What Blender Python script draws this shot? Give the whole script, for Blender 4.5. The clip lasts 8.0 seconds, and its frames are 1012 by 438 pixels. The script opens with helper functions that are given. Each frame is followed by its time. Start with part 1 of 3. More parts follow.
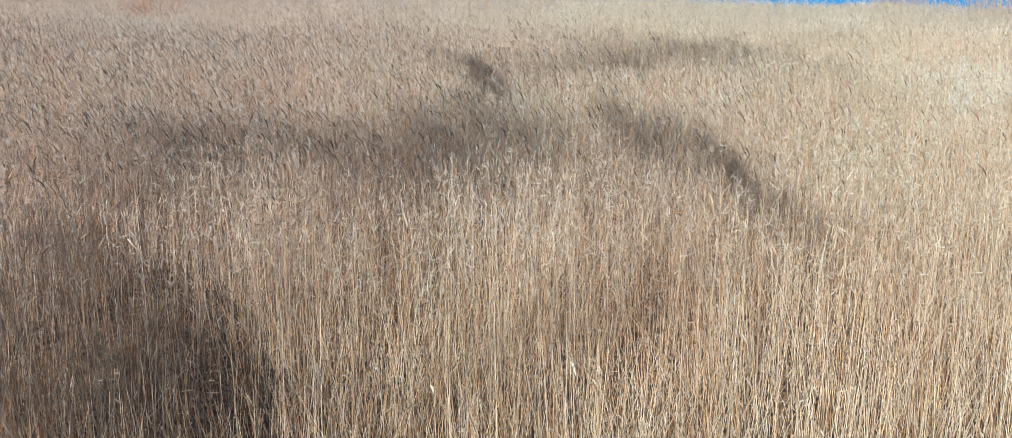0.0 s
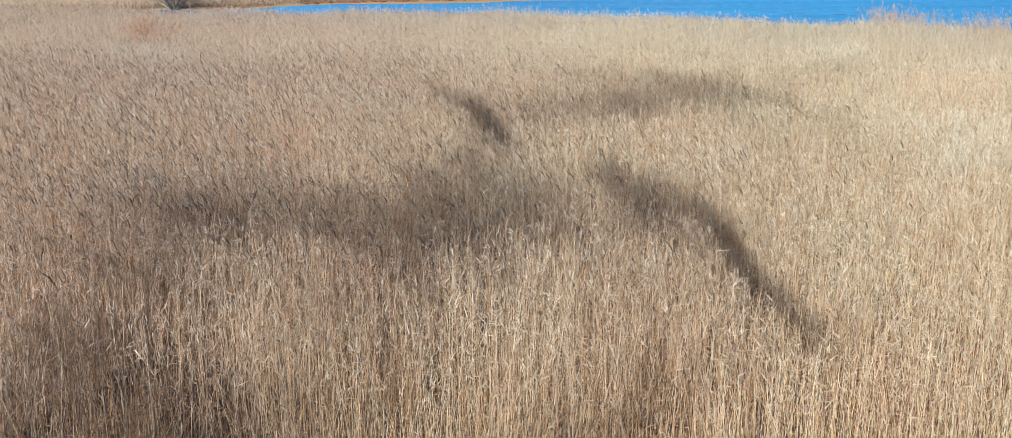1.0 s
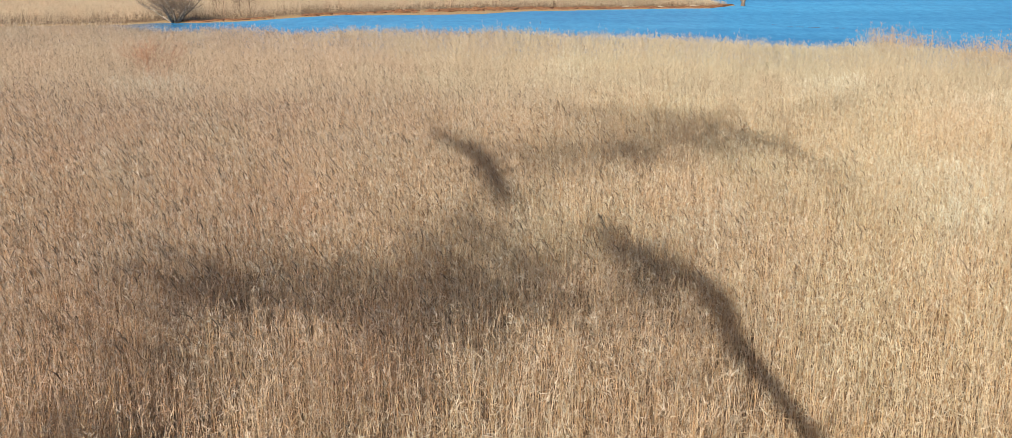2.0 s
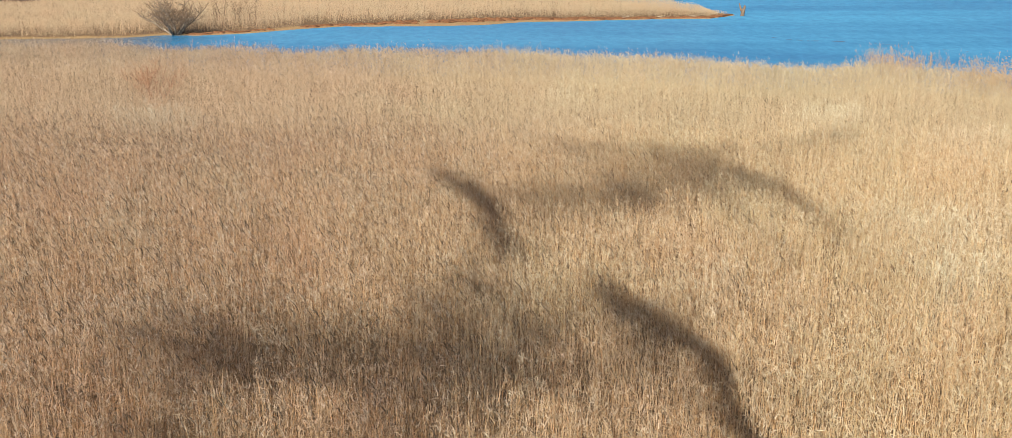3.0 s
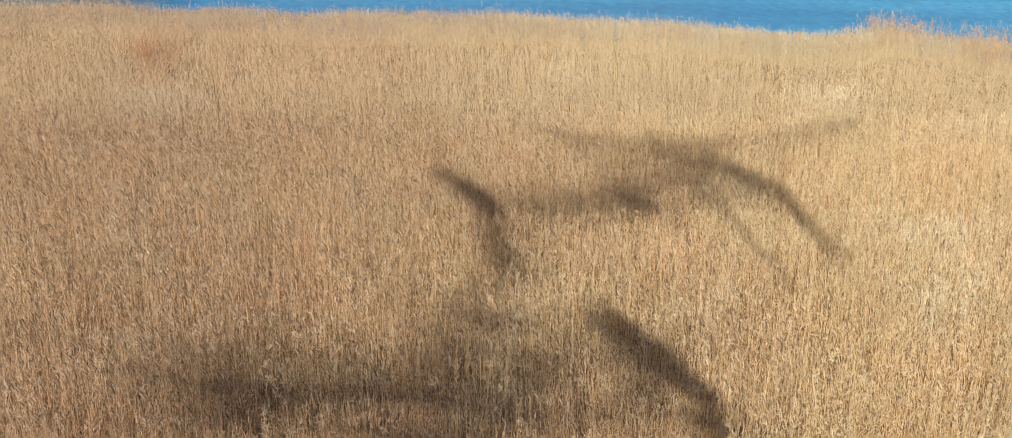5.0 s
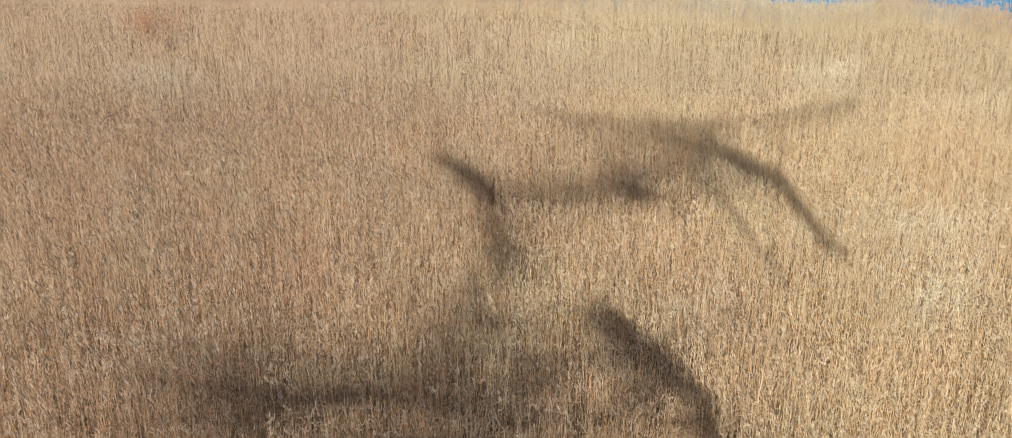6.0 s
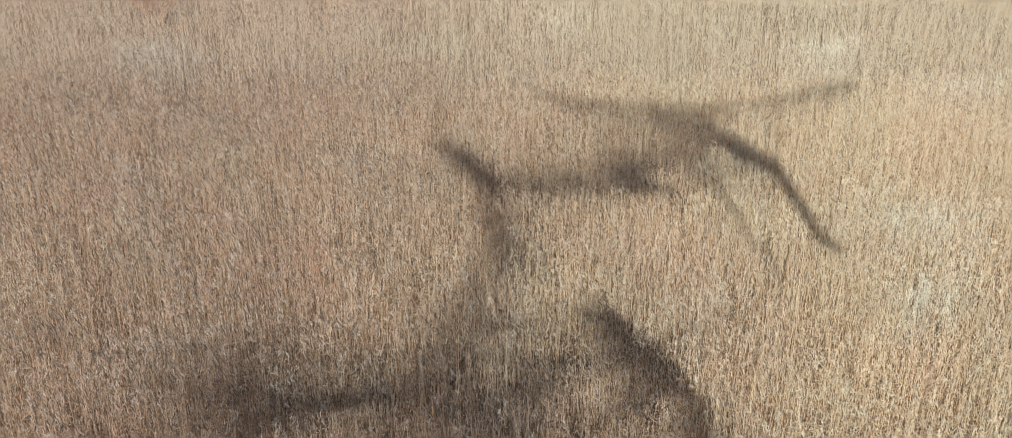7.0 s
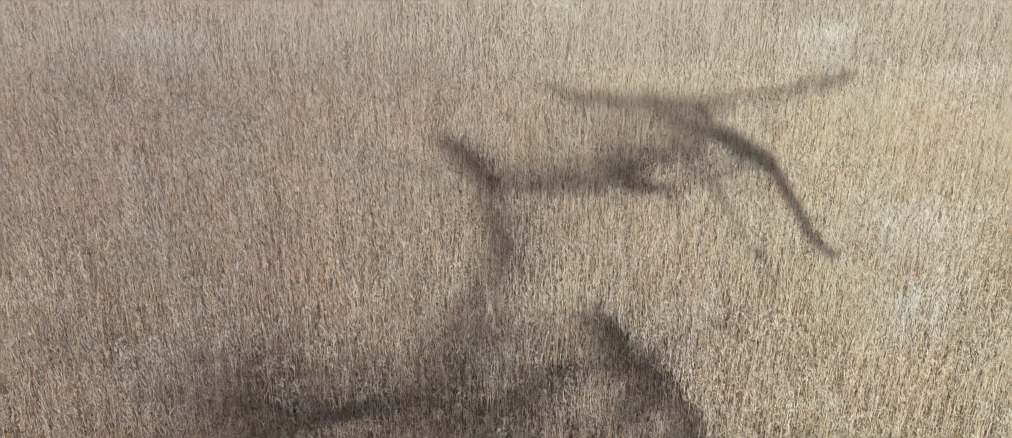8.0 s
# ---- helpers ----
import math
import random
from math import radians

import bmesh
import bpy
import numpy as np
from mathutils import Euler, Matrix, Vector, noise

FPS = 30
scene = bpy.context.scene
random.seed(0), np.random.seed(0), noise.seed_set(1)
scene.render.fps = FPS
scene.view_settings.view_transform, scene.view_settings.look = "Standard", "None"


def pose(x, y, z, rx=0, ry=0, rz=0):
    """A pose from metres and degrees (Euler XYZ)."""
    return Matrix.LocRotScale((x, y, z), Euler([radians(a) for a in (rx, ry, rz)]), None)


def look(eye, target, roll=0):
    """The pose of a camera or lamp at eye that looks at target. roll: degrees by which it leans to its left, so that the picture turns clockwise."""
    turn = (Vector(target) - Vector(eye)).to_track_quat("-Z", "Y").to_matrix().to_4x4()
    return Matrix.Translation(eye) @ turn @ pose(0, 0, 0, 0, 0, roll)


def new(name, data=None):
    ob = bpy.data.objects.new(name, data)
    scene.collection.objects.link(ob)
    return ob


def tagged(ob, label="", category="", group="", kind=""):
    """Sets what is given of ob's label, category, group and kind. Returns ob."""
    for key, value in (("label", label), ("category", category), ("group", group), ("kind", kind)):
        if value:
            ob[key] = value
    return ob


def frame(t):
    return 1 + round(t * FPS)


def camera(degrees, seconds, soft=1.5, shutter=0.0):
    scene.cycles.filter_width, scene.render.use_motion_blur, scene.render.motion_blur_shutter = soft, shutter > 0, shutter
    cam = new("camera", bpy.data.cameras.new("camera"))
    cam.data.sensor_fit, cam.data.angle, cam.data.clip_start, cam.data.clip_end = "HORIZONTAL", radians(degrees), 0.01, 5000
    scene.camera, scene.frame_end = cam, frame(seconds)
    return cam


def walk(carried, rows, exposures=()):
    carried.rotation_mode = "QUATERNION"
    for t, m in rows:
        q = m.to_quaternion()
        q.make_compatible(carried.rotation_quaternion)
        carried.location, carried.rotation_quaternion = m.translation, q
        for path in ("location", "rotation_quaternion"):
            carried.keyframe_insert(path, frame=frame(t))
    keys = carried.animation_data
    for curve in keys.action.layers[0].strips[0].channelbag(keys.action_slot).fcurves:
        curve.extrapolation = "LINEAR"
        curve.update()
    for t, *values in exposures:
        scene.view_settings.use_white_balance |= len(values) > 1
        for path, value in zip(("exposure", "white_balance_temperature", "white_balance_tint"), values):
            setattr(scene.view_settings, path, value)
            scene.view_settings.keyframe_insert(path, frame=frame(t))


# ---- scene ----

# ---- camera: a straight climb over the reeds, tilting down half way ----
cam = camera(50.0, 8.0, 0.65)
# seconds, height, pitch
CLIMB = [
    (0.0, 5.781, -14.68), (0.5, 6.448, -14.83), (1.0, 7.220, -15.01), (1.5, 7.988, -15.13),
    (2.0, 8.718, -15.22), (2.75, 9.75, -15.36), (3.5, 10.769, -15.47), (4.0, 11.389, -16.60),
    (4.5, 11.998, -17.97), (5.25, 12.96, -20.05), (6.0, 13.956, -22.13), (6.5, 14.652, -23.56),
    (7.0, 15.420, -24.98), (7.5, 16.221, -26.35), (8.0, 17.031, -27.56),
]
LIGHT = [(0.0, 0.84, 5350, 4), (1.0, 0.84, 5750, 5), (2.0, 0.85, 6650, 6), (3.5, 0.88, 7450, 7), (4.5, 0.89, 7800, 7), (6.0, 0.91, 6850, 5),
         (7.0, 0.93, 5850, 3), (8.0, 0.97, 5300, 1)]
walk(cam, [(t, pose(-0.0067 * t, 0.1336 * t, z, 90 + p, -0.110 - 0.039 * t, 0)) for t, z, p in CLIMB], LIGHT)

# ---- daylight ----
SUN_AZ, SUN_EL = radians(201.9), radians(30.5)      # azimuth clockwise from +y
world = bpy.data.worlds.new("sky")
scene.world = world
world.use_nodes = True
wn = world.node_tree
sky = wn.nodes.new("ShaderNodeTexSky")
sky.sky_type, sky.sun_disc = "NISHITA", False
sky.sun_elevation, sky.sun_rotation = SUN_EL, SUN_AZ
sky.air_density, sky.dust_density, sky.ozone_density = 0.9, 2.0, 1.0
wn.links.new(sky.outputs[0], wn.nodes["Background"].inputs[0])
wn.nodes["Background"].inputs[1].default_value = 0.064
sun_data = bpy.data.lights.new("sun", "SUN")
sun_data.energy, sun_data.angle, sun_data.color = 5.0, radians(0.53), (1.0, 0.91, 0.78)
sun = new("sun", sun_data)
to_sun = Vector((math.sin(SUN_AZ) * math.cos(SUN_EL), math.cos(SUN_AZ) * math.cos(SUN_EL), math.sin(SUN_EL)))
sun.matrix_world = look(to_sun * 60, (0, 0, 0))

# ---- materials ----
def material(name, rough=0.8, metal=0.0):
    mat = bpy.data.materials.new(name)
    mat.use_nodes = True
    nt = mat.node_tree
    bsdf = nt.nodes["Principled BSDF"]
    bsdf.inputs["Roughness"].default_value, bsdf.inputs["Metallic"].default_value = rough, metal
    return mat, nt, bsdf


def ramp(nt, fac, stops, mode="LINEAR"):
    node = nt.nodes.new("ShaderNodeValToRGB")
    node.color_ramp.interpolation = mode
    els = node.color_ramp.elements
    while len(els) < len(stops):
        els.new(0.5)
    for el, (at, col) in zip(els, stops):
        el.position, el.color = at, (*col, 1)
    nt.links.new(fac, node.inputs[0])
    return node.outputs[0]


def noise_of(nt, scale, detail=4.0, stretch=(1, 1, 1), rough=0.55, seed=0.0):
    coord = nt.nodes.new("ShaderNodeTexCoord")
    mapping = nt.nodes.new("ShaderNodeMapping")
    mapping.inputs["Scale"].default_value = stretch
    mapping.inputs["Location"].default_value = (seed, seed * 1.7, seed * 0.3)
    tex = nt.nodes.new("ShaderNodeTexNoise")
    tex.inputs["Scale"].default_value, tex.inputs["Detail"].default_value = scale, detail
    tex.inputs["Roughness"].default_value = rough
    nt.links.new(coord.outputs["Object"], mapping.inputs[0])
    nt.links.new(mapping.outputs[0], tex.inputs[0])
    return tex.outputs[0]


def mixed(nt, fac, a, b, mode="MIX"):
    node = nt.nodes.new("ShaderNodeMix")
    node.data_type, node.blend_type = "RGBA", mode
    for slot, value in ((0, fac), (6, a), (7, b)):
        if isinstance(value, (int, float)):
            node.inputs[slot].default_value = value
        elif isinstance(value, tuple):
            node.inputs[slot].default_value = (*value, 1)
        else:
            nt.links.new(value, node.inputs[slot])
    return node.outputs[2]


def bump(nt, bsdf, height, strength, distance):
    node = nt.nodes.new("ShaderNodeBump")
    node.inputs["Strength"].default_value, node.inputs["Distance"].default_value = strength, distance
    nt.links.new(height, node.inputs["Height"])
    nt.links.new(node.outputs[0], bsdf.inputs["Normal"])


def dry_reed(name, pale, brown, rough, through_light=0.0, patchy=1.0):
    """Dead reed: each stalk has its own shade; the stand is paler or browner in drifts."""
    mat, nt, bsdf = material(name, rough)
    island = nt.nodes.new("ShaderNodeNewGeometry").outputs["Random Per Island"]
    light_mix = ramp(nt, island, pale)
    brown_mix = ramp(nt, island, brown)
    coord = nt.nodes.new("ShaderNodeTexCoord")
    split = nt.nodes.new("ShaderNodeSeparateXYZ")
    nt.links.new(coord.outputs["Object"], split.inputs[0])
    drift = noise_of(nt, 0.09, 3.0, seed=3.0)
    side = nt.nodes.new("ShaderNodeMath")
    side.operation = "MULTIPLY_ADD"
    nt.links.new(split.outputs["X"], side.inputs[0])
    side.inputs[1].default_value = 0.022
    nt.links.new(drift, side.inputs[2])
    fac = ramp(nt, side.outputs[0], [(0.30, (0, 0, 0)), (0.68, (1, 1, 1))])
    col = mixed(nt, fac, brown_mix, light_mix)
    tussock = ramp(nt, noise_of(nt, 1.1, 4.0, (1, 1, 0.3), 0.6, 9.0), [(0.34, (0.78, 0.74, 0.71)), (0.52, (1.0, 1.0, 1.0)), (0.70, (1.06, 1.08, 1.10))])
    col = mixed(nt, patchy, col, tussock, "MULTIPLY")
    clump = ramp(nt, noise_of(nt, 6.0, 3.0, (1, 1, 0.22), 0.65, 12.0), [(0.34, (0.40, 0.35, 0.31)), (0.48, (0.96, 0.96, 0.96)), (0.64, (1.20, 1.22, 1.24))])
    amount = nt.nodes.new("ShaderNodeMapRange")         # the pale drifts are the more even ones
    nt.links.new(fac, amount.inputs[0])
    amount.inputs[3].default_value, amount.inputs[4].default_value = patchy, 0.4 * patchy
    col = mixed(nt, amount.outputs[0], col, clump, "MULTIPLY")
    hue = ramp(nt, noise_of(nt, 0.42, 4.0, (1, 1, 0.3), 0.65, 4.0), [(0.36, (1.01, 0.96, 0.93)), (0.50, (0.98, 1.0, 0.99)), (0.64, (0.93, 1.0, 1.0))])
    col = mixed(nt, 1.0, col, hue, "MULTIPLY")
    fleck = noise_of(nt, 14.0, 3.0, (1, 1, 0.35), seed=7.0)
    col = mixed(nt, ramp(nt, fleck, [(0.35, (0, 0, 0)), (0.75, (0.45, 0.45, 0.45))]), col, (0.30, 0.25, 0.19))
    nt.links.new(col, bsdf.inputs["Base Color"])
    bsdf.inputs["Specular IOR Level"].default_value = 0.3
    if through_light:
        trans = nt.nodes.new("ShaderNodeBsdfTranslucent")
        nt.links.new(col, trans.inputs[0])
        blend = nt.nodes.new("ShaderNodeMixShader")
        blend.inputs[0].default_value = through_light
        nt.links.new(bsdf.outputs[0], blend.inputs[1])
        nt.links.new(trans.outputs[0], blend.inputs[2])
        nt.links.new(blend.outputs[0], nt.nodes["Material Output"].inputs[0])
    return mat


STEM = dry_reed("reed_stem",
    [(0.0, (0.18, 0.085, 0.035)), (0.20, (0.42, 0.225, 0.095)), (0.36, (0.62, 0.43, 0.24)), (0.48, (0.66, 0.52, 0.31)), (0.60, (0.69, 0.53, 0.38)), (0.74, (0.71, 0.585, 0.41)),
     (0.88, (0.70, 0.605, 0.48)), (1.0, (0.56, 0.29, 0.115))],
    [(0.0, (0.11, 0.050, 0.028)), (0.24, (0.32, 0.15, 0.07)), (0.38, (0.50, 0.30, 0.17)), (0.50, (0.54, 0.38, 0.23)), (0.62, (0.57, 0.38, 0.29)), (0.74, (0.59, 0.43, 0.33)),
     (0.88, (0.59, 0.49, 0.41)), (1.0, (0.42, 0.18, 0.06))], 0.5)
LEAF = dry_reed("reed_leaf",
    [(0.0, (0.30, 0.19, 0.10)), (0.12, (0.46, 0.30, 0.17)), (0.3, (0.55, 0.46, 0.32)), (0.6, (0.62, 0.53, 0.42)), (0.85, (0.65, 0.60, 0.50)), (1.0, (0.44, 0.31, 0.18))],
    [(0.0, (0.20, 0.11, 0.065)), (0.12, (0.38, 0.20, 0.11)), (0.3, (0.45, 0.33, 0.24)), (0.6, (0.50, 0.395, 0.335)), (0.85, (0.54, 0.46, 0.42)), (1.0, (0.34, 0.18, 0.10))], 0.7, 0.35)
PLUME = dry_reed("reed_plume",
    [(0.0, (0.58, 0.47, 0.33)), (0.5, (0.66, 0.57, 0.45)), (1.0, (0.70, 0.63, 0.52))],
    [(0.0, (0.36, 0.265, 0.21)), (0.3, (0.52, 0.425, 0.36)), (0.6, (0.58, 0.495, 0.44)), (1.0, (0.62, 0.54, 0.49))], 0.9, 0.3)

BROWN_HEAD = dry_reed("brown_seed_head",
    [(0.0, (0.16, 0.11, 0.075)), (0.5, (0.26, 0.19, 0.135)), (1.0, (0.34, 0.26, 0.19))],
    [(0.0, (0.075, 0.052, 0.045)), (0.5, (0.14, 0.10, 0.085)), (1.0, (0.24, 0.185, 0.155))], 0.9, 0.15)

# farther stands, finer and more even in tone
FAR_STEM = dry_reed("fine_reed_stem",
    [(0.0, (0.39, 0.28, 0.17)), (0.5, (0.53, 0.44, 0.31)), (1.0, (0.57, 0.49, 0.38))],
    [(0.0, (0.35, 0.235, 0.165)), (0.5, (0.49, 0.365, 0.275)), (1.0, (0.52, 0.415, 0.34))], 0.6, 0.0, 0.6)
FAR_LEAF = dry_reed("fine_reed_leaf",
    [(0.0, (0.37, 0.295, 0.205)), (0.5, (0.44, 0.38, 0.29)), (1.0, (0.48, 0.43, 0.345))],
    [(0.0, (0.34, 0.24, 0.17)), (0.5, (0.435, 0.33, 0.255)), (1.0, (0.47, 0.38, 0.315))], 0.75, 0.3, 0.6)
SPIT_REED = dry_reed("spit_reed",
    [(0.0, (0.53, 0.41, 0.30)), (0.5, (0.58, 0.465, 0.35)), (1.0, (0.60, 0.50, 0.395))],
    [(0.0, (0.56, 0.425, 0.31)), (0.5, (0.61, 0.48, 0.365)), (1.0, (0.63, 0.52, 0.41))], 0.8, 0.4, 0.3)

BLEACHED = dry_reed("bleached_reed",
    [(0.0, (0.58, 0.51, 0.40)), (0.5, (0.67, 0.61, 0.50)), (1.0, (0.72, 0.68, 0.58))],
    [(0.0, (0.40, 0.34, 0.29)), (0.5, (0.50, 0.45, 0.39)), (1.0, (0.58, 0.53, 0.47))], 0.75, 0.25)

RUSTY = dry_reed("rusty_reed",
    [(0.0, (0.28, 0.15, 0.07)), (0.5, (0.50, 0.33, 0.19)), (1.0, (0.60, 0.45, 0.30))],
    [(0.0, (0.26, 0.14, 0.07)), (0.5, (0.46, 0.31, 0.19)), (1.0, (0.56, 0.42, 0.29))], 0.8, 0.25)


def make_mud():
    mat, nt, bsdf = material("marsh_mud", 0.7)
    wet = ramp(nt, noise_of(nt, 0.8, 6.0), [(0.35, (0.026, 0.018, 0.012)), (0.7, (0.080, 0.052, 0.030))])
    litter = ramp(nt, noise_of(nt, 9.0, 8.0, (1, 1, 1), 0.7, 5.0), [(0.44, (0, 0, 0)), (0.60, (0.85, 0.85, 0.85))])
    col = mixed(nt, litter, wet, (0.30, 0.175, 0.085))
    nt.links.new(col, bsdf.inputs["Base Color"])
    bump(nt, bsdf, noise_of(nt, 7.0, 8.0), 0.6, 0.05)
    return mat


def make_water():
    mat, nt, bsdf = material("lake_water", 0.16)
    # the sky's reflection painted as diffuse blue, ripple light and dark multiplied in
    sky_blue = ramp(nt, noise_of(nt, 0.05, 3.0, (0.25, 1.3, 1)), [(0.35, (0.033, 0.225, 0.55)), (0.7, (0.070, 0.385, 0.77))])
    ripple_tone = ramp(nt, noise_of(nt, 1.0, 5.0, (1.3, 0.65, 1), 0.7, 2.0), [(0.34, (0.78, 0.82, 0.86)), (0.66, (1.14, 1.12, 1.08))])
    deep = mixed(nt, 1.0, sky_blue, ripple_tone, "MULTIPLY")
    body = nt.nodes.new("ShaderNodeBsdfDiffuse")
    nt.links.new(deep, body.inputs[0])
    bsdf.inputs["IOR"].default_value = 1.33
    bsdf.inputs["Base Color"].default_value = (0.004, 0.03, 0.06, 1)
    waves = noise_of(nt, 1.3, 6.0, (0.45, 1.8, 1), 0.62)
    bump(nt, bsdf, waves, 1.0, 0.5)
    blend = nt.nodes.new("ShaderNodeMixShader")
    # the narrow creek lies in the lee: smoother, more mirror and less painted blue
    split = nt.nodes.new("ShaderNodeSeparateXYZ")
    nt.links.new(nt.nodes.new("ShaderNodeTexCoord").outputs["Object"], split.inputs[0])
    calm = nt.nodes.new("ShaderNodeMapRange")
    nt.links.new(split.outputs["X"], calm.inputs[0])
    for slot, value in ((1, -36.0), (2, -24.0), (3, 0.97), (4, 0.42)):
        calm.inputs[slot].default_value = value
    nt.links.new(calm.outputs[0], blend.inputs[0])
    chop = nt.nodes.new("ShaderNodeMapRange")
    nt.links.new(split.outputs["X"], chop.inputs[0])
    for slot, value in ((1, -36.0), (2, -24.0), (3, 0.03), (4, 1.0)):
        chop.inputs[slot].default_value = value
    for node in nt.nodes:
        if node.bl_idname == "ShaderNodeBump":
            nt.links.new(chop.outputs[0], node.inputs["Strength"])
    gloss = nt.nodes.new("ShaderNodeMapRange")
    nt.links.new(split.outputs["X"], gloss.inputs[0])
    for slot, value in ((1, -36.0), (2, -24.0), (3, 0.05), (4, 0.16)):
        gloss.inputs[slot].default_value = value
    nt.links.new(gloss.outputs[0], bsdf.inputs["Roughness"])
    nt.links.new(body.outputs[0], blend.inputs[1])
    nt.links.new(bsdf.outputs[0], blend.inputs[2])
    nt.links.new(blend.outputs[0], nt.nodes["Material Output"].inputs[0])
    return mat


def make_bark(name, dark, light, rough=0.85):
    mat, nt, bsdf = material(name, rough)
    col = ramp(nt, noise_of(nt, 6.0, 6.0, (1, 1, 0.3)), [(0.35, dark), (0.7, light)])
    nt.links.new(col, bsdf.inputs["Base Color"])
    bump(nt, bsdf, noise_of(nt, 25.0, 5.0, (1, 1, 0.25)), 0.5, 0.02)
    return mat


MUD, WATER = make_mud(), make_water()
BARK = make_bark("grey_bark", (0.09, 0.07, 0.055), (0.32, 0.28, 0.24))
TWIG = make_bark("dark_twig", (0.040, 0.026, 0.020), (0.10, 0.068, 0.052))
WILLOW_BARK = make_bark("willow_bark", (0.07, 0.055, 0.045), (0.32, 0.27, 0.23))
BROWN_TWIG = make_bark("brown_twig", (0.10, 0.065, 0.045), (0.21, 0.145, 0.105))
RED_TWIG = make_bark("red_twig", (0.20, 0.10, 0.065), (0.38, 0.215, 0.14))
OLD_WOOD = make_bark("weathered_wood", (0.075, 0.055, 0.042), (0.19, 0.14, 0.105))
RUST_WEED = make_bark("rusty_weed", (0.07, 0.028, 0.013), (0.20, 0.088, 0.038))
SAND = make_bark("shore_sand", (0.17, 0.105, 0.05), (0.36, 0.25, 0.125))

# ---- the lie of the land ----
NEAR_SHORE = [(-400, 90), (-60, 78), (-35, 76), (-26, 76.2), (-11, 73), (-4, 73.7), (4, 72), (11, 70.3), (14.6, 68.2), (17.1, 67.4),
              (19.8, 67.4), (21, 68.5), (23.6, 70), (25.5, 68.6), (29.5, 64.3), (36, 61.2), (60, 50), (400, -60)]
FAR_SHORE = [(-400, 84), (-60, 93), (-44, 95.5), (-34, 97.1), (-31, 99.6), (-27.8, 99.2), (-23.6, 101.5), (-20, 105.5), (-16.5, 108.2), (-7, 109.3),
             (-2.4, 110.6), (1.5, 114.0), (6.3, 115.1), (12.4, 117.1), (18.4, 118.6), (22, 119), (25.8, 123.6)]
FAR_BACK = [(-400, 900), (-60, 620), (-10, 300), (4, 190), (14, 146), (20, 133), (24, 127.5), (25.8, 124.2)]


def along(line, x):
    return np.interp(x, [p[0] for p in line], [p[1] for p in line])


def inland(x, y):
    """Metres from the waterline, positive on land: the near marsh, or the far spit."""
    near = along(NEAR_SHORE, x) - y
    far = np.minimum(y - along(FAR_SHORE, x), along(FAR_BACK, x) - y)
    far = np.where(x > 25.8, -(x - 25.8) - np.abs(y - 124) * 0.7, far)
    return np.maximum(near, far)


def ground_height(x, y):
    d = inland(x, y)
    return np.where(d > 0, 0.35 * (1 - np.exp(-d / 5)) , np.maximum(d * 0.25, -0.9)) + 0.03 * np.sin(x * 1.3) * np.cos(y * 1.1)


def spaced(limit, fine, step, growth):
    out, s = [0.0], step
    while out[-1] < limit:
        if out[-1] > fine:
            s *= growth
        out.append(out[-1] + s)
    return np.array(out)


def grid_mesh(name, xs, ys, zfun, mat):
    gx, gy = np.meshgrid(xs, ys)
    co = np.stack([gx, gy, zfun(gx, gy)], -1).reshape(-1, 3)
    n, m = len(xs), len(ys)
    i = (np.arange(m - 1)[:, None] * n + np.arange(n - 1)[None, :]).ravel()
    quads = np.stack([i, i + 1, i + 1 + n, i + n], 1)
    return solid(name, co, quads, mat)


def solid(name, co, quads, mat, smooth=True):
    """One mesh from arrays; a quad whose last two corners are the same is a triangle."""
    me = bpy.data.meshes.new(name)
    quads = np.asarray(quads, np.int32)
    tri = quads[:, 2] == quads[:, 3]
    total = np.where(tri, 3, 4).astype(np.int32)
    keep = np.ones(quads.shape, bool)
    keep[tri, 3] = False
    loops = quads[keep]
    start = np.concatenate([[0], np.cumsum(total)[:-1]]).astype(np.int32)
    me.vertices.add(len(co))
    me.vertices.foreach_set("co", np.asarray(co, np.float32).ravel())
    me.loops.add(len(loops))
    me.loops.foreach_set("vertex_index", loops.astype(np.int32))
    me.polygons.add(len(quads))
    me.polygons.foreach_set("loop_start", start)
    me.polygons.foreach_set("loop_total", total)
    me.polygons.foreach_set("use_smooth", np.full(len(quads), smooth))
    me.materials.append(mat)
    me.update(calc_edges=True)
    return new(name, me)


def under(child, parent):
    child.parent = parent
    return child


half = spaced(2600, 40, 1.2, 1.14)
ys_near = -spaced(2600, 10, 1.0, 1.15)[::-1]
ys_far = spaced(2600, 130, 1.0, 1.13)[1:]
ground = grid_mesh("ground", np.concatenate([-half[::-1], half[1:]]), np.concatenate([ys_near, ys_far]), ground_height, MUD)
tagged(ground, "dark wet marsh mud strewn with reed litter", "ground", kind="structure")
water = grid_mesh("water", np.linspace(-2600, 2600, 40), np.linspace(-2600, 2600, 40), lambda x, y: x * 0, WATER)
tagged(water, "lake water with sky blue painted into its colour, and fine wind ripples", "water", kind="structure")

# ---- reeds ----
# patches of bleached reed: middle and half axes
PALE_PATCHES = [(12.6, 30.2, 2.7, 1.0), (11.2, 25.4, 1.4, 0.8), (-15.0, 47.0, 2.4, 1.2), (14.4, 48.3, 1.9, 0.8), (18.8, 42.8, 2.2, 1.0),
          (2.7, 52.0, 1.6, 0.7), (5.0, 24.6, 0.6, 0.4), (-12, 33, 1.5, 0.9)]
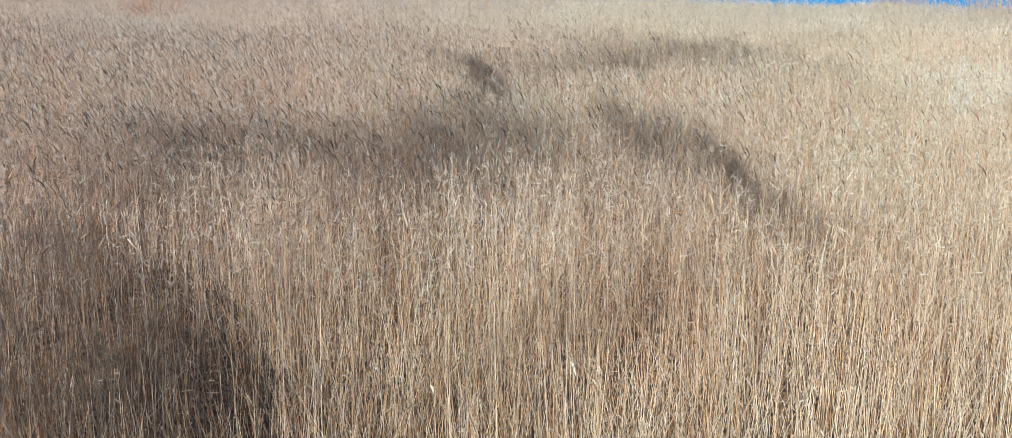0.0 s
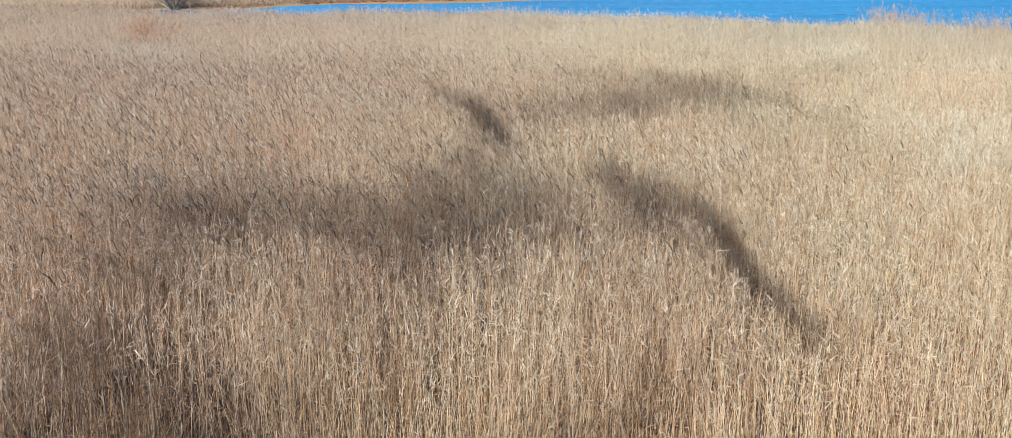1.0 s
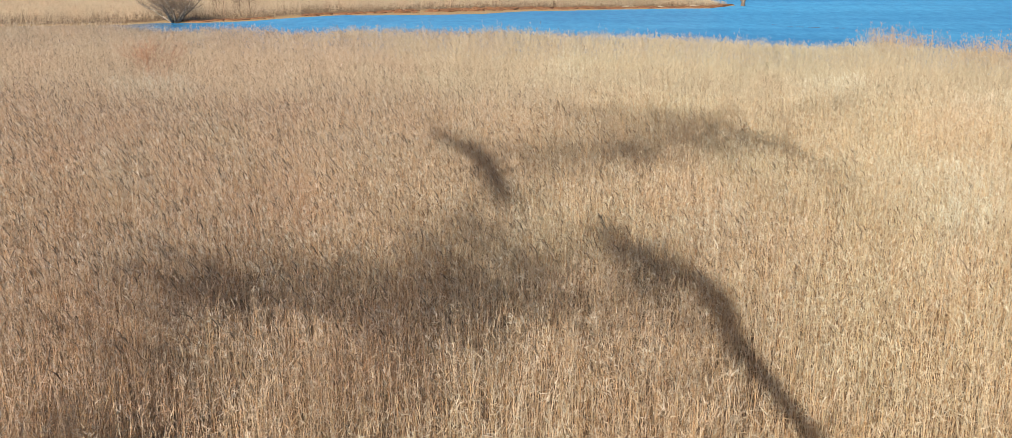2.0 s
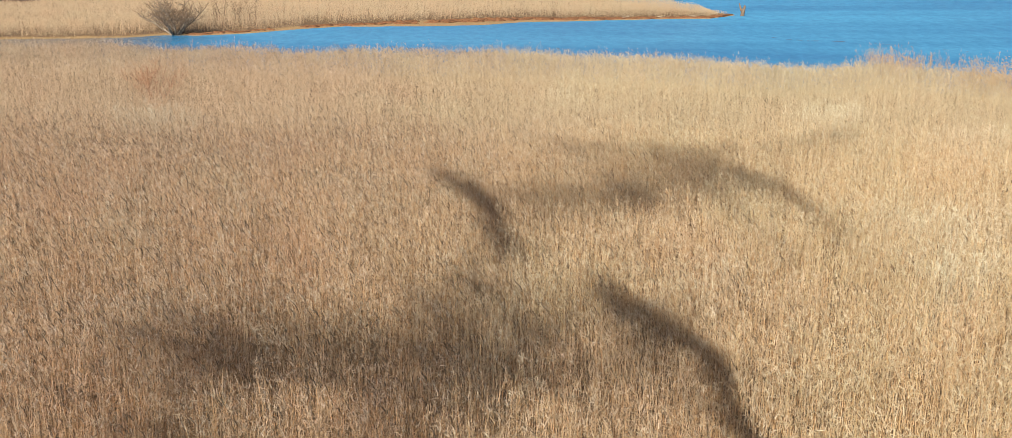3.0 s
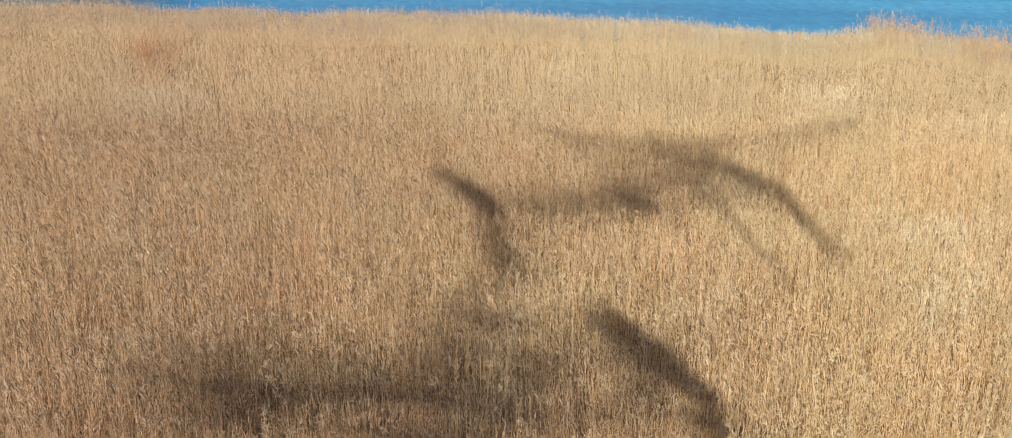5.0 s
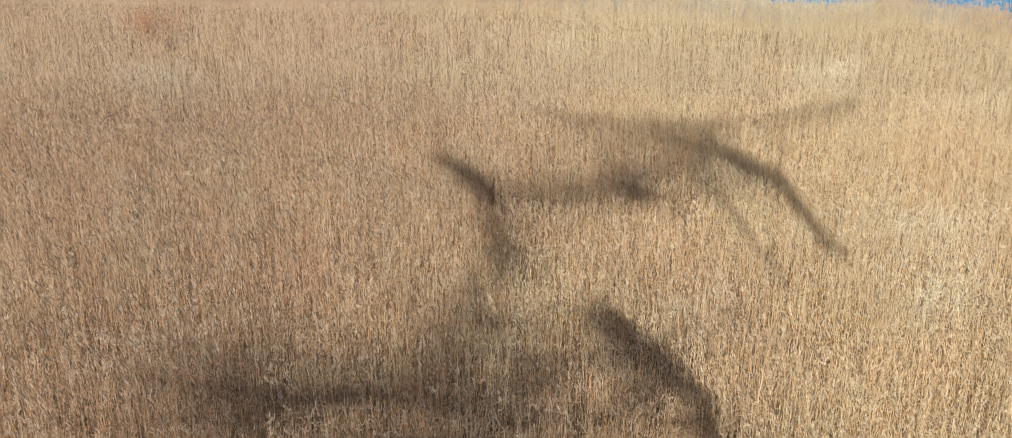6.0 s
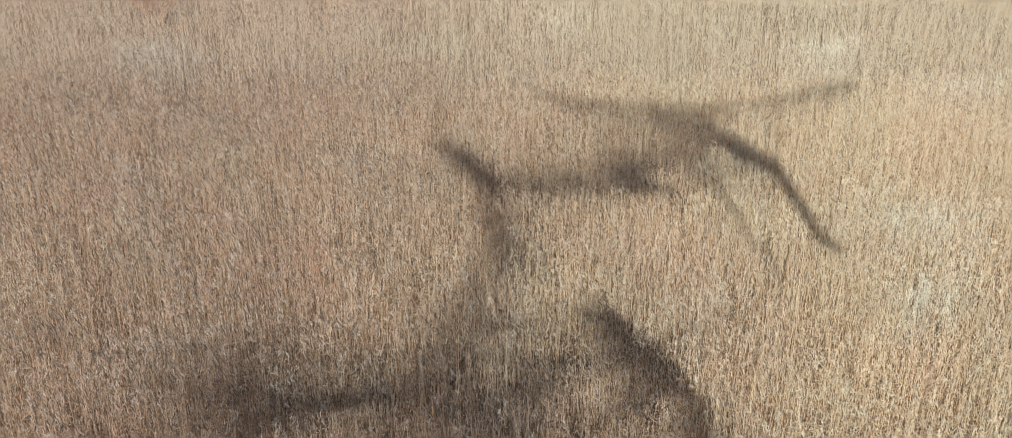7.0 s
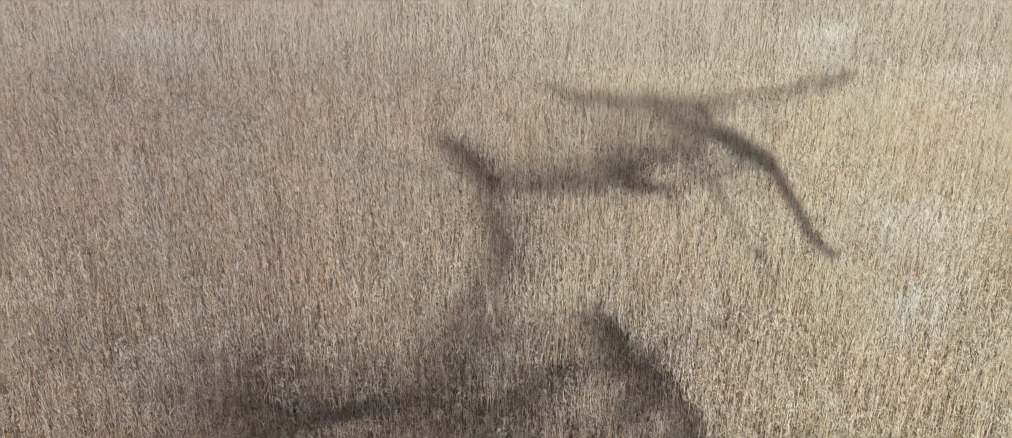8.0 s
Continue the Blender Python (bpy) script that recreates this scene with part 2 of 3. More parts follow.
# thin spots, where one sees down between the stalks: middle and radius
THIN_SPOTS = [(-3.5, 12.0, 0.8), (-3.1, 10.9, 0.75), (-2.7, 9.9, 0.6), (-4.3, 10.4, 0.5), (-2.2, 9.0, 0.4), (-4.6, 11.6, 0.5), (-5.4, 13.0, 0.5), (3.4, 9.2, 0.35), (1.6, 12.2, 0.4), (-1.0, 14.0, 0.4), (2.9, 22.6, 0.5), (3.6, 21.9, 0.5), (-3.2, 21.4, 0.45), (0.0, 21.4, 0.4)]


def paleness(x, y):
    """How much of the stand is bleached, 0 to 1."""
    best = np.zeros(x.shape)
    for cx, cy, rx, ry in PALE_PATCHES:
        best = np.maximum(best, np.clip(1.7 - 1.5 * np.hypot((x - cx) / rx, (y - cy) / ry), 0, 1))
    return best


def soft_noise(x, y, size, seed):
    """Smooth value noise, 0 to 1."""
    table = np.random.default_rng(seed).random((256, 256))
    u, v = x / size + 1000, y / size + 1000
    i, j = np.floor(u).astype(int), np.floor(v).astype(int)
    a, b = u - i, v - j
    a, b = a * a * (3 - 2 * a), b * b * (3 - 2 * b)
    t = lambda p, q: table[p % 256, q % 256]
    return (t(i, j) * (1 - a) + t(i + 1, j) * a) * (1 - b) + (t(i, j + 1) * (1 - a) + t(i + 1, j + 1) * a) * b


def scatter(rng, x0, x1, y0, y1, density):
    n = rng.poisson((x1 - x0) * (y1 - y0) * density)
    return rng.uniform(x0, x1, n), rng.uniform(y0, y1, n)


def stalks(rng, x, y, z, h, r, bend, turn, segs):
    """Three-sided tapering stalks. Gives vertices, quads, the tips, and the axis points."""
    n = len(x)
    ux, uy = np.cos(turn), np.sin(turn)
    s = np.linspace(0, 1, segs + 1)
    reach = bend * h
    ax = x[:, None] + reach[:, None] * ux[:, None] * s ** 1.6 + 0.03 * rng.normal(size=(n, 1)) * s
    ay = y[:, None] + reach[:, None] * uy[:, None] * s ** 1.6
    az = z[:, None] + (h * np.sqrt(np.clip(1 - bend ** 2, 0.03, 1)))[:, None] * s
    axis = np.stack([ax, ay, az], -1)
    ang = turn[:, None] + np.arange(3) * 2.0944
    ring = np.stack([np.cos(ang), np.sin(ang), 0 * ang], -1)
    taper = r[:, None] * (1 - 0.7 * s)[None, :]
    co = axis[:, :, None, :] + ring[:, None, :, :] * taper[:, :, None, None]
    base = (np.arange(n) * (segs + 1) * 3)[:, None, None]
    k, e = np.arange(segs)[None, :, None] * 3, np.arange(3)[None, None, :]
    f = (e + 1) % 3
    q = np.stack([base + k + e, base + k + f, base + k + 3 + f, base + k + 3 + e], -1)
    return co.reshape(-1, 3), q.reshape(-1, 4), axis


def ribbons(axis, r, turn):
    """Thin flat stalks for the farther reeds, along the same axes."""
    n, m = axis.shape[:2]
    across = np.stack([-np.sin(turn * 3.7), np.cos(turn * 3.7), 0 * turn], -1)
    w = (r[:, None] * (1 - 0.6 * np.linspace(0, 1, m))[None, :])[:, :, None] * across[:, None, :]
    co = np.stack([axis - w, axis + w], 2)
    b = (np.arange(n) * m * 2)[:, None] + (np.arange(m - 1) * 2)[None, :]
    q = np.stack([b, b + 1, b + 3, b + 2], -1)
    return co.reshape(-1, 3), q.reshape(-1, 4)


def blades(rng, axis, pick, length, width, cheap=False, low=2.2):
    """Dry leaf blades that leave the stalk, arch and hang; most stay in the upper half."""
    n = len(pick)
    segs = axis.shape[1] - 1
    at = (1 - rng.random(n) ** (low if cheap else 1.5) * 0.8) * segs * 0.995
    i = np.minimum(at.astype(int), segs - 1)
    w = (at - i)[:, None]
    p0 = axis[pick, i] * (1 - w) + axis[pick, i + 1] * w
    turn = rng.uniform(0, 2 * np.pi, n)
    out = np.stack([np.cos(turn), np.sin(turn), 0 * turn], -1)
    sidew = np.stack([-np.sin(turn), np.cos(turn), rng.uniform(-0.8, 0.8, n)], -1) * width[:, None] / 2
    up = np.array([0, 0, 1.0])
    p1 = p0 + (out * rng.uniform(0.25, 0.8, n)[:, None] + up * rng.uniform(-0.3, 0.7, n)[:, None]) * length[:, None] * 0.6
    p2 = p1 + (out * rng.uniform(0.1, 0.7, n)[:, None] - up * rng.uniform(-0.3, 0.8, n)[:, None]) * length[:, None] * 0.5
    if cheap:
        spread = rng.normal(0, 1, (n, 3)) * (0.8, 0.8, 1.1) + up * 0.75
        spread /= np.linalg.norm(spread, axis=1)[:, None]
        tilt = np.cross(spread, rng.normal(0, 1, (n, 3)))
        tilt *= (width / 2 / np.maximum(np.linalg.norm(tilt, axis=1), 1e-6))[:, None]
        co = np.stack([p0 - tilt, p0 + tilt, p0 + spread * length[:, None]], 1)
        return co.reshape(-1, 3), np.arange(n)[:, None] * 3 + [0, 1, 2, 2]
    co = np.stack([p0 - sidew * 0.6, p0 + sidew * 0.6, p1 + sidew, p1 - sidew, p2], 1)
    b = np.arange(n)[:, None] * 5
    q = np.concatenate([b + [0, 1, 2, 3], b + [3, 2, 4, 4]], 0)
    return co.reshape(-1, 3), q


def heads(rng, tips, length, width, sprigs):
    """Loose seed heads: slim drooping sprigs that fan out from the top of the stalk, mostly to the lee."""
    tips, length, width = (np.repeat(a, sprigs, 0) for a in (tips, length, width))
    n = len(tips)
    lean = rng.normal(2.9, 1.0, n)          # hung over by the wind
    out = np.stack([np.cos(lean), np.sin(lean), 0 * lean], -1)
    up = np.array([0, 0, 1.0])
    root = tips - up * (rng.uniform(0.0, 0.45, n) * length)[:, None]
    way = out * rng.uniform(0.1, 0.75, n)[:, None] + up * rng.uniform(0.2, 0.85, n)[:, None]
    end = root + way * length[:, None]
    across = np.cross(way, rng.normal(0, 1, (n, 3)))
    across *= (width / 2 / np.maximum(np.linalg.norm(across, axis=1), 1e-6))[:, None]
    mid = root * 0.45 + end * 0.55 + up * (0.08 * length)[:, None]
    if sprigs > 3:          # near enough to show the droop
        co = np.stack([root, mid - across, end - up * (0.15 * length)[:, None], mid + across], 1)
        return co.reshape(-1, 3), np.arange(n)[:, None] * 4 + [0, 1, 2, 3]
    co = np.stack([root, mid - across, mid + across], 1)
    co[:, 0] = root - way * (0.15 * length)[:, None]
    co[:, 1:] += (way * 0.3 * length[:, None])[:, None, :]
    return co.reshape(-1, 3), np.arange(n)[:, None] * 3 + [0, 1, 2, 2]


def spindles(rng, tips, length, width):
    """Closed seed heads: slim three-sided spindles, hung over by the wind."""
    n = len(tips)
    lean = rng.normal(2.9, 0.7, n)
    out = np.stack([np.cos(lean), np.sin(lean), 0 * lean], -1)
    up = np.array([0, 0, 1.0])
    mid = tips + (out * 0.25 + up * 0.42) * length[:, None]
    end = tips + (out * rng.uniform(0.45, 0.8, n)[:, None] + up * rng.uniform(0.5, 0.85, n)[:, None]) * length[:, None]
    ang = lean[:, None] + np.arange(3) * 2.0944
    ring = np.stack([np.cos(ang), np.sin(ang), -0.3 * np.cos(ang - lean[:, None])], -1) * width[:, None, None] / 2
    co = np.concatenate([(tips - up * 0.02)[:, None], mid[:, None] + ring, end[:, None]], 1)
    b = np.arange(n)[:, None] * 5
    q = np.concatenate([b + [0, 1 + e, 1 + (e + 1) % 3, 1 + (e + 1) % 3] for e in range(3)] +
                       [b + [4, 1 + (e + 1) % 3, 1 + e, 1 + e] for e in range(3)], 0)
    return co.reshape(-1, 3), q


class Pile:
    """Gathers arrays of vertices and quads for one mesh."""
    def __init__(self):
        self.co, self.quads, self.count = [], [], 0

    def add(self, co, quads):
        self.co.append(co)
        self.quads.append(quads + self.count)
        self.count += len(co)

    def build(self, name, mat):
        return solid(name, np.concatenate(self.co), np.concatenate(self.quads), mat)


def reed_bed(name, plots, label, seed, tall=2.15, bare=None, plume_share=None, own=None, low=2.2, even=0, mats=None, tops=None, brown_heads=0.0, edge=None):
    """plots: x0, x1, y0, y1, density, stem radius, segments, blades per stalk, blade size, sprigs per head.
    tops: how high the stand grows along x, as a share of its full height. edge: only so far from the waterline."""
    rng = np.random.default_rng(seed)
    stem_mat, leaf_mat, plume_mat = mats or ((own,) * 3 if own else (STEM, LEAF, PLUME))
    stem, leaf, plume, closed = Pile(), Pile(), Pile(), Pile()
    for x0, x1, y0, y1, density, radius, segs, leaves, size, sprigs in plots:
        x, y = scatter(rng, x0, x1, y0, y1, density)
        # tufts and thin spots
        calm = max(even, 1 if y0 >= 28 else 0)
        tuft = soft_noise(x, y, 0.25, 11) * 0.6 + soft_noise(x, y, 1.6, 12) * 0.4
        margin = 0.3 if bare is None else along(bare, x)
        keep = (rng.random(len(x)) < (2.3 * tuft - 0.22, 1.5 * tuft + 0.12, 0.9 + 0.1 * tuft)[calm]) & (inland(x, y) > margin + 0.6 * rng.random(len(x)))
        if edge is not None:
            keep &= inland(x, y) < edge
        keep &= (rng.random(len(x)) < 0.9 * paleness(x, y)) == (own is BLEACHED)
        for cx, cy, cr in THIN_SPOTS:
            keep &= rng.random(len(x)) < np.clip(0.06 + 0.94 * (np.hypot(x - cx, y - cy) / cr) ** 2, 0, 1)
        x, y = x[keep], y[keep]
        n = len(x)
        if not n:
            continue
        far = segs < 0
        h = tall * (0.64 + 0.26 * soft_noise(x, y, 4.5, 13) + (0.32, 0.16, 0.05)[calm] * soft_noise(x, y, 0.7, 14) + (0.26, 0.22, 0.10)[calm] * (soft_noise(x, y, 0.2, 16) - 0.5) + (0.0, 0.08, 0.12)[calm]) * rng.normal(0.92, (0.13, 0.10, 0.09)[calm], n)
        if tops is not None:
            h = h * along(tops, x)
        turn = 4 * np.pi * soft_noise(x, y, 0.9, 15) + rng.normal(0, 2.2 if far else 1.3, n)      # tussocks lean together
        bend = np.abs(rng.normal(0, 0.21 if far else 0.25, n)) + np.where(rng.random(n) < 0.15, rng.uniform(0.3, 0.95, n), 0)
        bend = np.clip(bend, 0, 0.97)
        r = radius * rng.uniform(0.7, 1.3, n) * (0.62 if far else 1.0)
        co, q, axis = stalks(rng, x, y, ground_height(x, y) - 0.05, np.clip(h, 0.3, 3.4), r, bend, turn, abs(segs))
        if far:
            co, q = ribbons(axis, r, turn)
        stem.add(co, q)
        pick = np.repeat(np.arange(n), rng.poisson(leaves, n))
        co, q = blades(rng, axis, pick, size * rng.uniform(0.4, 1.6, len(pick)), radius * (rng.uniform(1.8, 4.0, len(pick)) if far else rng.uniform(0.9, 2.2, len(pick))), far, low)
        leaf.add(co, q)
        share = plume_share if plume_share is not None else 0.26 * np.clip((y - 11) / 12, 0.06, 1)
        full = np.flatnonzero((rng.random(n) < share) & (bend < 0.5))
        co, q = heads(rng, axis[full, -1], rng.uniform(0.10, 0.20, len(full)), max(radius, 0.0042) * rng.uniform(2.0, 4.0, len(full)), sprigs)
        plume.add(co, q)
        if brown_heads:         # closed brown heads that still hold their seed, thickest in the browner half of the stand
            full = np.flatnonzero((rng.random(n) < brown_heads * np.clip(0.75 - 0.06 * x, 0.12, 1.3) * np.clip((y - 14) / 10, 0, 1)) & (bend < 0.4))
            closed.add(*spindles(rng, axis[full, -1], rng.uniform(0.20, 0.34, len(full)), rng.uniform(0.016, 0.034, len(full))))
    bed = tagged(stem.build(name, stem_mat), label, "reeds", kind="stuff")
    tagged(under(leaf.build("leaves", leaf_mat), bed), kind="stuff")
    tagged(under(plume.build("plumes", plume_mat), bed), "feathery pale seed heads", kind="stuff")
    if brown_heads:
        tagged(under(closed.build("seed_heads", BROWN_HEAD), bed), "closed dark brown seed heads", kind="stuff")
    return bed


def half_width(y):
    return 0.47 * y + 3.2


def wedge(y0, y1, step, *rest):
    out, y = [], y0
    while y < y1 - 1e-6:
        w = half_width(y + step)
        out.append((-w, w, y, y + step, *rest))
        y += step
    return out


# segments below zero: flat stalks, where they are finer than the eye can part
PLOTS = (wedge(4.5, 12, 1.5, 84, 0.0048, 4, 2.4, 0.14, 4) + wedge(12, 18, 2, 110, 0.0044, -3, 5.0, 0.13, 4) +
         wedge(18, 28, 2.5, 108, 0.0042, -2, 6.0, 0.14, 6) + wedge(28, 40, 3, 96, 0.0042, -1, 5.6, 0.14, 5) +
         wedge(40, 44, 4, 90, 0.0042, -1, 5.4, 0.145, 4))
FAR_PLOTS = wedge(44, 56, 4, 52, 0.0046, -1, 5.5, 0.16, 2) + wedge(56, 78, 5.5, 40, 0.0052, -1, 5.2, 0.17, 2)
# the thinner stand beside and behind the climb
MARGINS = [(-12, 12, -12, 4.5, 18, 0.008, -1, 3.0, 0.25, 2)]
for y in range(-12, 76, 4):
    w = max(12.0, half_width(y + 4))
    MARGINS += [(-46, -w, y, y + 4, 5, 0.012, -1, 3.5, 0.32, 2), (w, 46, y, y + 4, 5, 0.012, -1, 3.5, 0.32, 2)]
PLOTS += MARGINS
near_bed = reed_bed("reed_bed", PLOTS, "dense dry straw-coloured reeds standing in marsh mud, in drifts of brown and straw", 21, brown_heads=0.2)
LAKE_TOPS = [(-60, 1.0), (12, 1.0), (18, 0.88), (60, 0.88)]
back_bed = reed_bed("reed_bed", FAR_PLOTS, "dense even stand of dry straw-coloured reeds reaching the lake", 25, 2.1, even=1, mats=(FAR_STEM, FAR_LEAF, PLUME), brown_heads=0.06, tops=LAKE_TOPS)
edge_bed = reed_bed("reed_bed", [(-40, 22, y, y + 4, 66, 0.0060, -1, 7.0, 0.17, 2) for y in (58, 62, 66, 70, 74)] + [(22, 40, y, y + 4, 50, 0.0060, -1, 7.0, 0.17, 2) for y in (50, 54, 58, 62, 66)],
                    "close-grown dry straw-coloured reeds along the waterline", 26, 2.08, even=2, mats=(FAR_STEM, FAR_LEAF, PLUME), brown_heads=0.08, edge=5.5, tops=LAKE_TOPS)
pale_bed = reed_bed("reed_bed", [(cx - 1.6 * rx, cx + 1.6 * rx, cy - 1.6 * ry, cy + 1.6 * ry, 85, 0.0036, -1, 9.0, 0.16, 3) for cx, cy, rx, ry in PALE_PATCHES],
                    "patches of silvery bleached reed among the darker stand", 24, 2.2, None, 0.5, own=BLEACHED)
SHORE_WIDTH = [(-60, 0.2), (-34, 0.4), (-28, 1.2), (-20, 1.4), (-15, 1.2), (-12, 2.8), (-3, 4.6), (2, 2.6), (12, 1.3), (22, 1.0), (26, 1.5)]
SPIT_TOPS = [(-60, 0.8), (-48, 0.85), (-38, 1.1), (-30, 1.2), (-20, 1.0), (18.0, 1.0), (21.5, 0.72), (23.2, 0.25), (23.6, 0.12), (30, 0.1)]
SPIT = [(-62, -20, 95, 110, 20, 0.0075, -1, 9.0, 0.15, 2), (-66, 28, 110, 126, 17, 0.0075, -1, 9.0, 0.15, 2), (6, 23.4, 116, 128, 17, 0.0075, -1, 9.0, 0.15, 2),
        (-55, 20, 126, 141, 9, 0.012, -1, 7.0, 0.24, 2), (-48, 16, 141, 175, 3.5, 0.022, -1, 6.0, 0.4, 2)]
far_bed = reed_bed("reed_bed", SPIT, "dry pale reeds on the far spit behind its sandy shore", 22, 1.2, SHORE_WIDTH, 0.8, own=SPIT_REED, low=1.5, even=2, tops=SPIT_TOPS)
fringe = reed_bed("reed_bed", [(22.0, 26, 65, 71, 38, 0.0046, -2, 9.0, 0.20, 3), (26, 37, 58, 69, 24, 0.0046, -2, 9.0, 0.20, 3)],
                  "taller feathery rust-tinted reeds at the water's edge", 23, 2.55, None, 0.7, own=RUSTY)


# ---- branches ----
def tube(bm, pts, radii, sides=6):
    """A tapering branch through the points."""
    rings = []
    for k, (p, r) in enumerate(zip(pts, radii)):
        d = (Vector(pts[min(k + 1, len(pts) - 1)]) - Vector(pts[max(k - 1, 0)])).normalized()
        a = d.cross(Vector((0.31, 0.17, 0.93))).normalized()
        b = d.cross(a)
        rings.append([bm.verts.new(Vector(p) + (a * math.cos(t) + b * math.sin(t)) * r) for t in (i * 2 * math.pi / sides for i in range(sides))])
    for lo, hi in zip(rings, rings[1:]):
        for i in range(sides):
            bm.faces.new((lo[i], lo[(i + 1) % sides], hi[(i + 1) % sides], hi[i]))
    bm.faces.new(rings[-1])
    bm.faces.new(rings[0][::-1])


def part(name, bm, mat, parent, label="", kind=""):
    me = bpy.data.meshes.new(name)
    bm.to_mesh(me)
    bm.free()
    me.materials.append(mat)
    for poly in me.polygons:
        poly.use_smooth = True
    ob = new(name, me)
    ob.parent = parent
    return tagged(ob, label, kind=kind)


def smooth_line(pts, per=5):
    """Catmull-Rom through the points."""
    pts = [Vector(p) for p in pts]
    ext = [pts[0] * 2 - pts[1]] + pts + [pts[-1] * 2 - pts[-2]]
    out = []
    for k in range(1, len(ext) - 2):
        p0, p1, p2, p3 = ext[k - 1:k + 3]
        for i in range(per):
            t = i / per
            out.append(0.5 * ((2 * p1) + (p2 - p0) * t + (2 * p0 - 5 * p1 + 4 * p2 - p3) * t * t + (3 * p1 - p0 - 3 * p2 + p3) * t ** 3))
    out.append(pts[-1])
    return out


def wander(rng, start, way, length, steps, crook, rise=0.0):
    pts, d = [Vector(start)], Vector(way).normalized()
    for _ in range(steps):
        d = (d + Vector(rng.normal(0, crook, 3)) + Vector((0, 0, rise))).normalized()
        pts.append(pts[-1] + d * length / steps)
    return pts


def taper(n, r0, r1):
    return [r0 + (r1 - r0) * k / (n - 1) for k in range(n)]


# ---- the tall bare tree behind the start of the climb, whose shade falls on the reeds ----
ROOT = Vector((-13.3, -1.1, 0.2))
AWAY = Vector((math.sin(SUN_AZ), math.cos(SUN_AZ), 0))     # over the ground, towards the sun


def crown(sx, sy):
    """The place in the leaning crown whose shade falls on the reeds at sx, sy."""
    u = -(sx * AWAY.x + sy * AWAY.y)
    h = (u + 9.5) / (1 / math.tan(SUN_EL) + 0.35)
    return Vector((sx, sy, 1.8)) + AWAY * (h / math.tan(SUN_EL)) + Vector((0, 0, h))


BOUGHS = [
    (0.22, 0.12, [(-6.2, 15.5), (-5.3, 19.2), (-4.2, 20.6), (-3.0, 20.9), (-2.0, 21.9), (-1.2, 24.2), (-0.5, 26.0)]),
    (0.12, 0.27, [(-0.5, 26.0), (-0.15, 27.8)]),
    (0.27, 0.36, [(-0.15, 27.8), (-0.4, 30.2), (-0.5, 32.6)]),
    (0.03, 0.03, [(-2.0, 21.9), (0.2, 23.8), (1.7, 24.9), (2.3, 24.7)]),
    (0.38, 0.27, [(2.2, 24.6), (2.9, 23.1), (3.6, 21.6)]),
    (0.22, 0.13, [(3.6, 21.6), (4.1, 20.2), (4.0, 18.0), (4.05, 16.2), (4.4, 14.0)]),
    (0.06, 0.03, [(-5.3, 19.6), (-6.4, 20.6), (-7.4, 22.4)]),
    (0.06, 0.04, [(-3.0, 21.0), (-1.2, 20.2), (0.2, 21.5), (1.6, 22.8)]),
    (0.06, 0.04, [(-4.2, 21.3), (-3.6, 19.4), (-1.6, 18.8), (0.6, 19.6)]),
    (0.34, 0.20, [(-0.5, 32.5), (-1.2, 34.4), (-2.3, 36.4)]),
    (0.05, 0.015, [(-2.3, 36.4), (-3.0, 40.0), (-4.6, 47.0), (-6.4, 55.0)]),
    (0.09, 0.10, [(-0.4, 32.4), (2.0, 32.7), (3.9, 33.6), (5.6, 35.2), (7.2, 37.4)]),
    (0.40, 0.36, [(7.5, 37.4), (8.2, 36.1), (9.0, 34.5)]),
    (0.22, 0.13, [(9.0, 34.5), (9.05, 32.6), (9.15, 30.2), (9.4, 28.0)]),
    (0.08, 0.05, [(7.4, 37.2), (6.6, 34.0), (6.9, 31.4), (7.4, 26.7)]),
    (0.10, 0.08, [(7.4, 37.2), (7.6, 38.8), (7.5, 40.0)]),
    (0.13, 0.09, [(7.5, 40.0), (5.4, 40.0), (2.9, 40.8), (1.2, 42.0)]),
    (0.18, 0.27, [(7.5, 40.0), (10.5, 41.2), (14.2, 43.1)]),
    (0.18, 0.12, [(3.6, 33.2), (4.4, 32.5), (5.6, 32.6)]),
    (0.08, 0.05, [(-6.0, 16.5), (-5.8, 13.2), (-5.2, 10.4), (-5.0, 7.5)]),
]
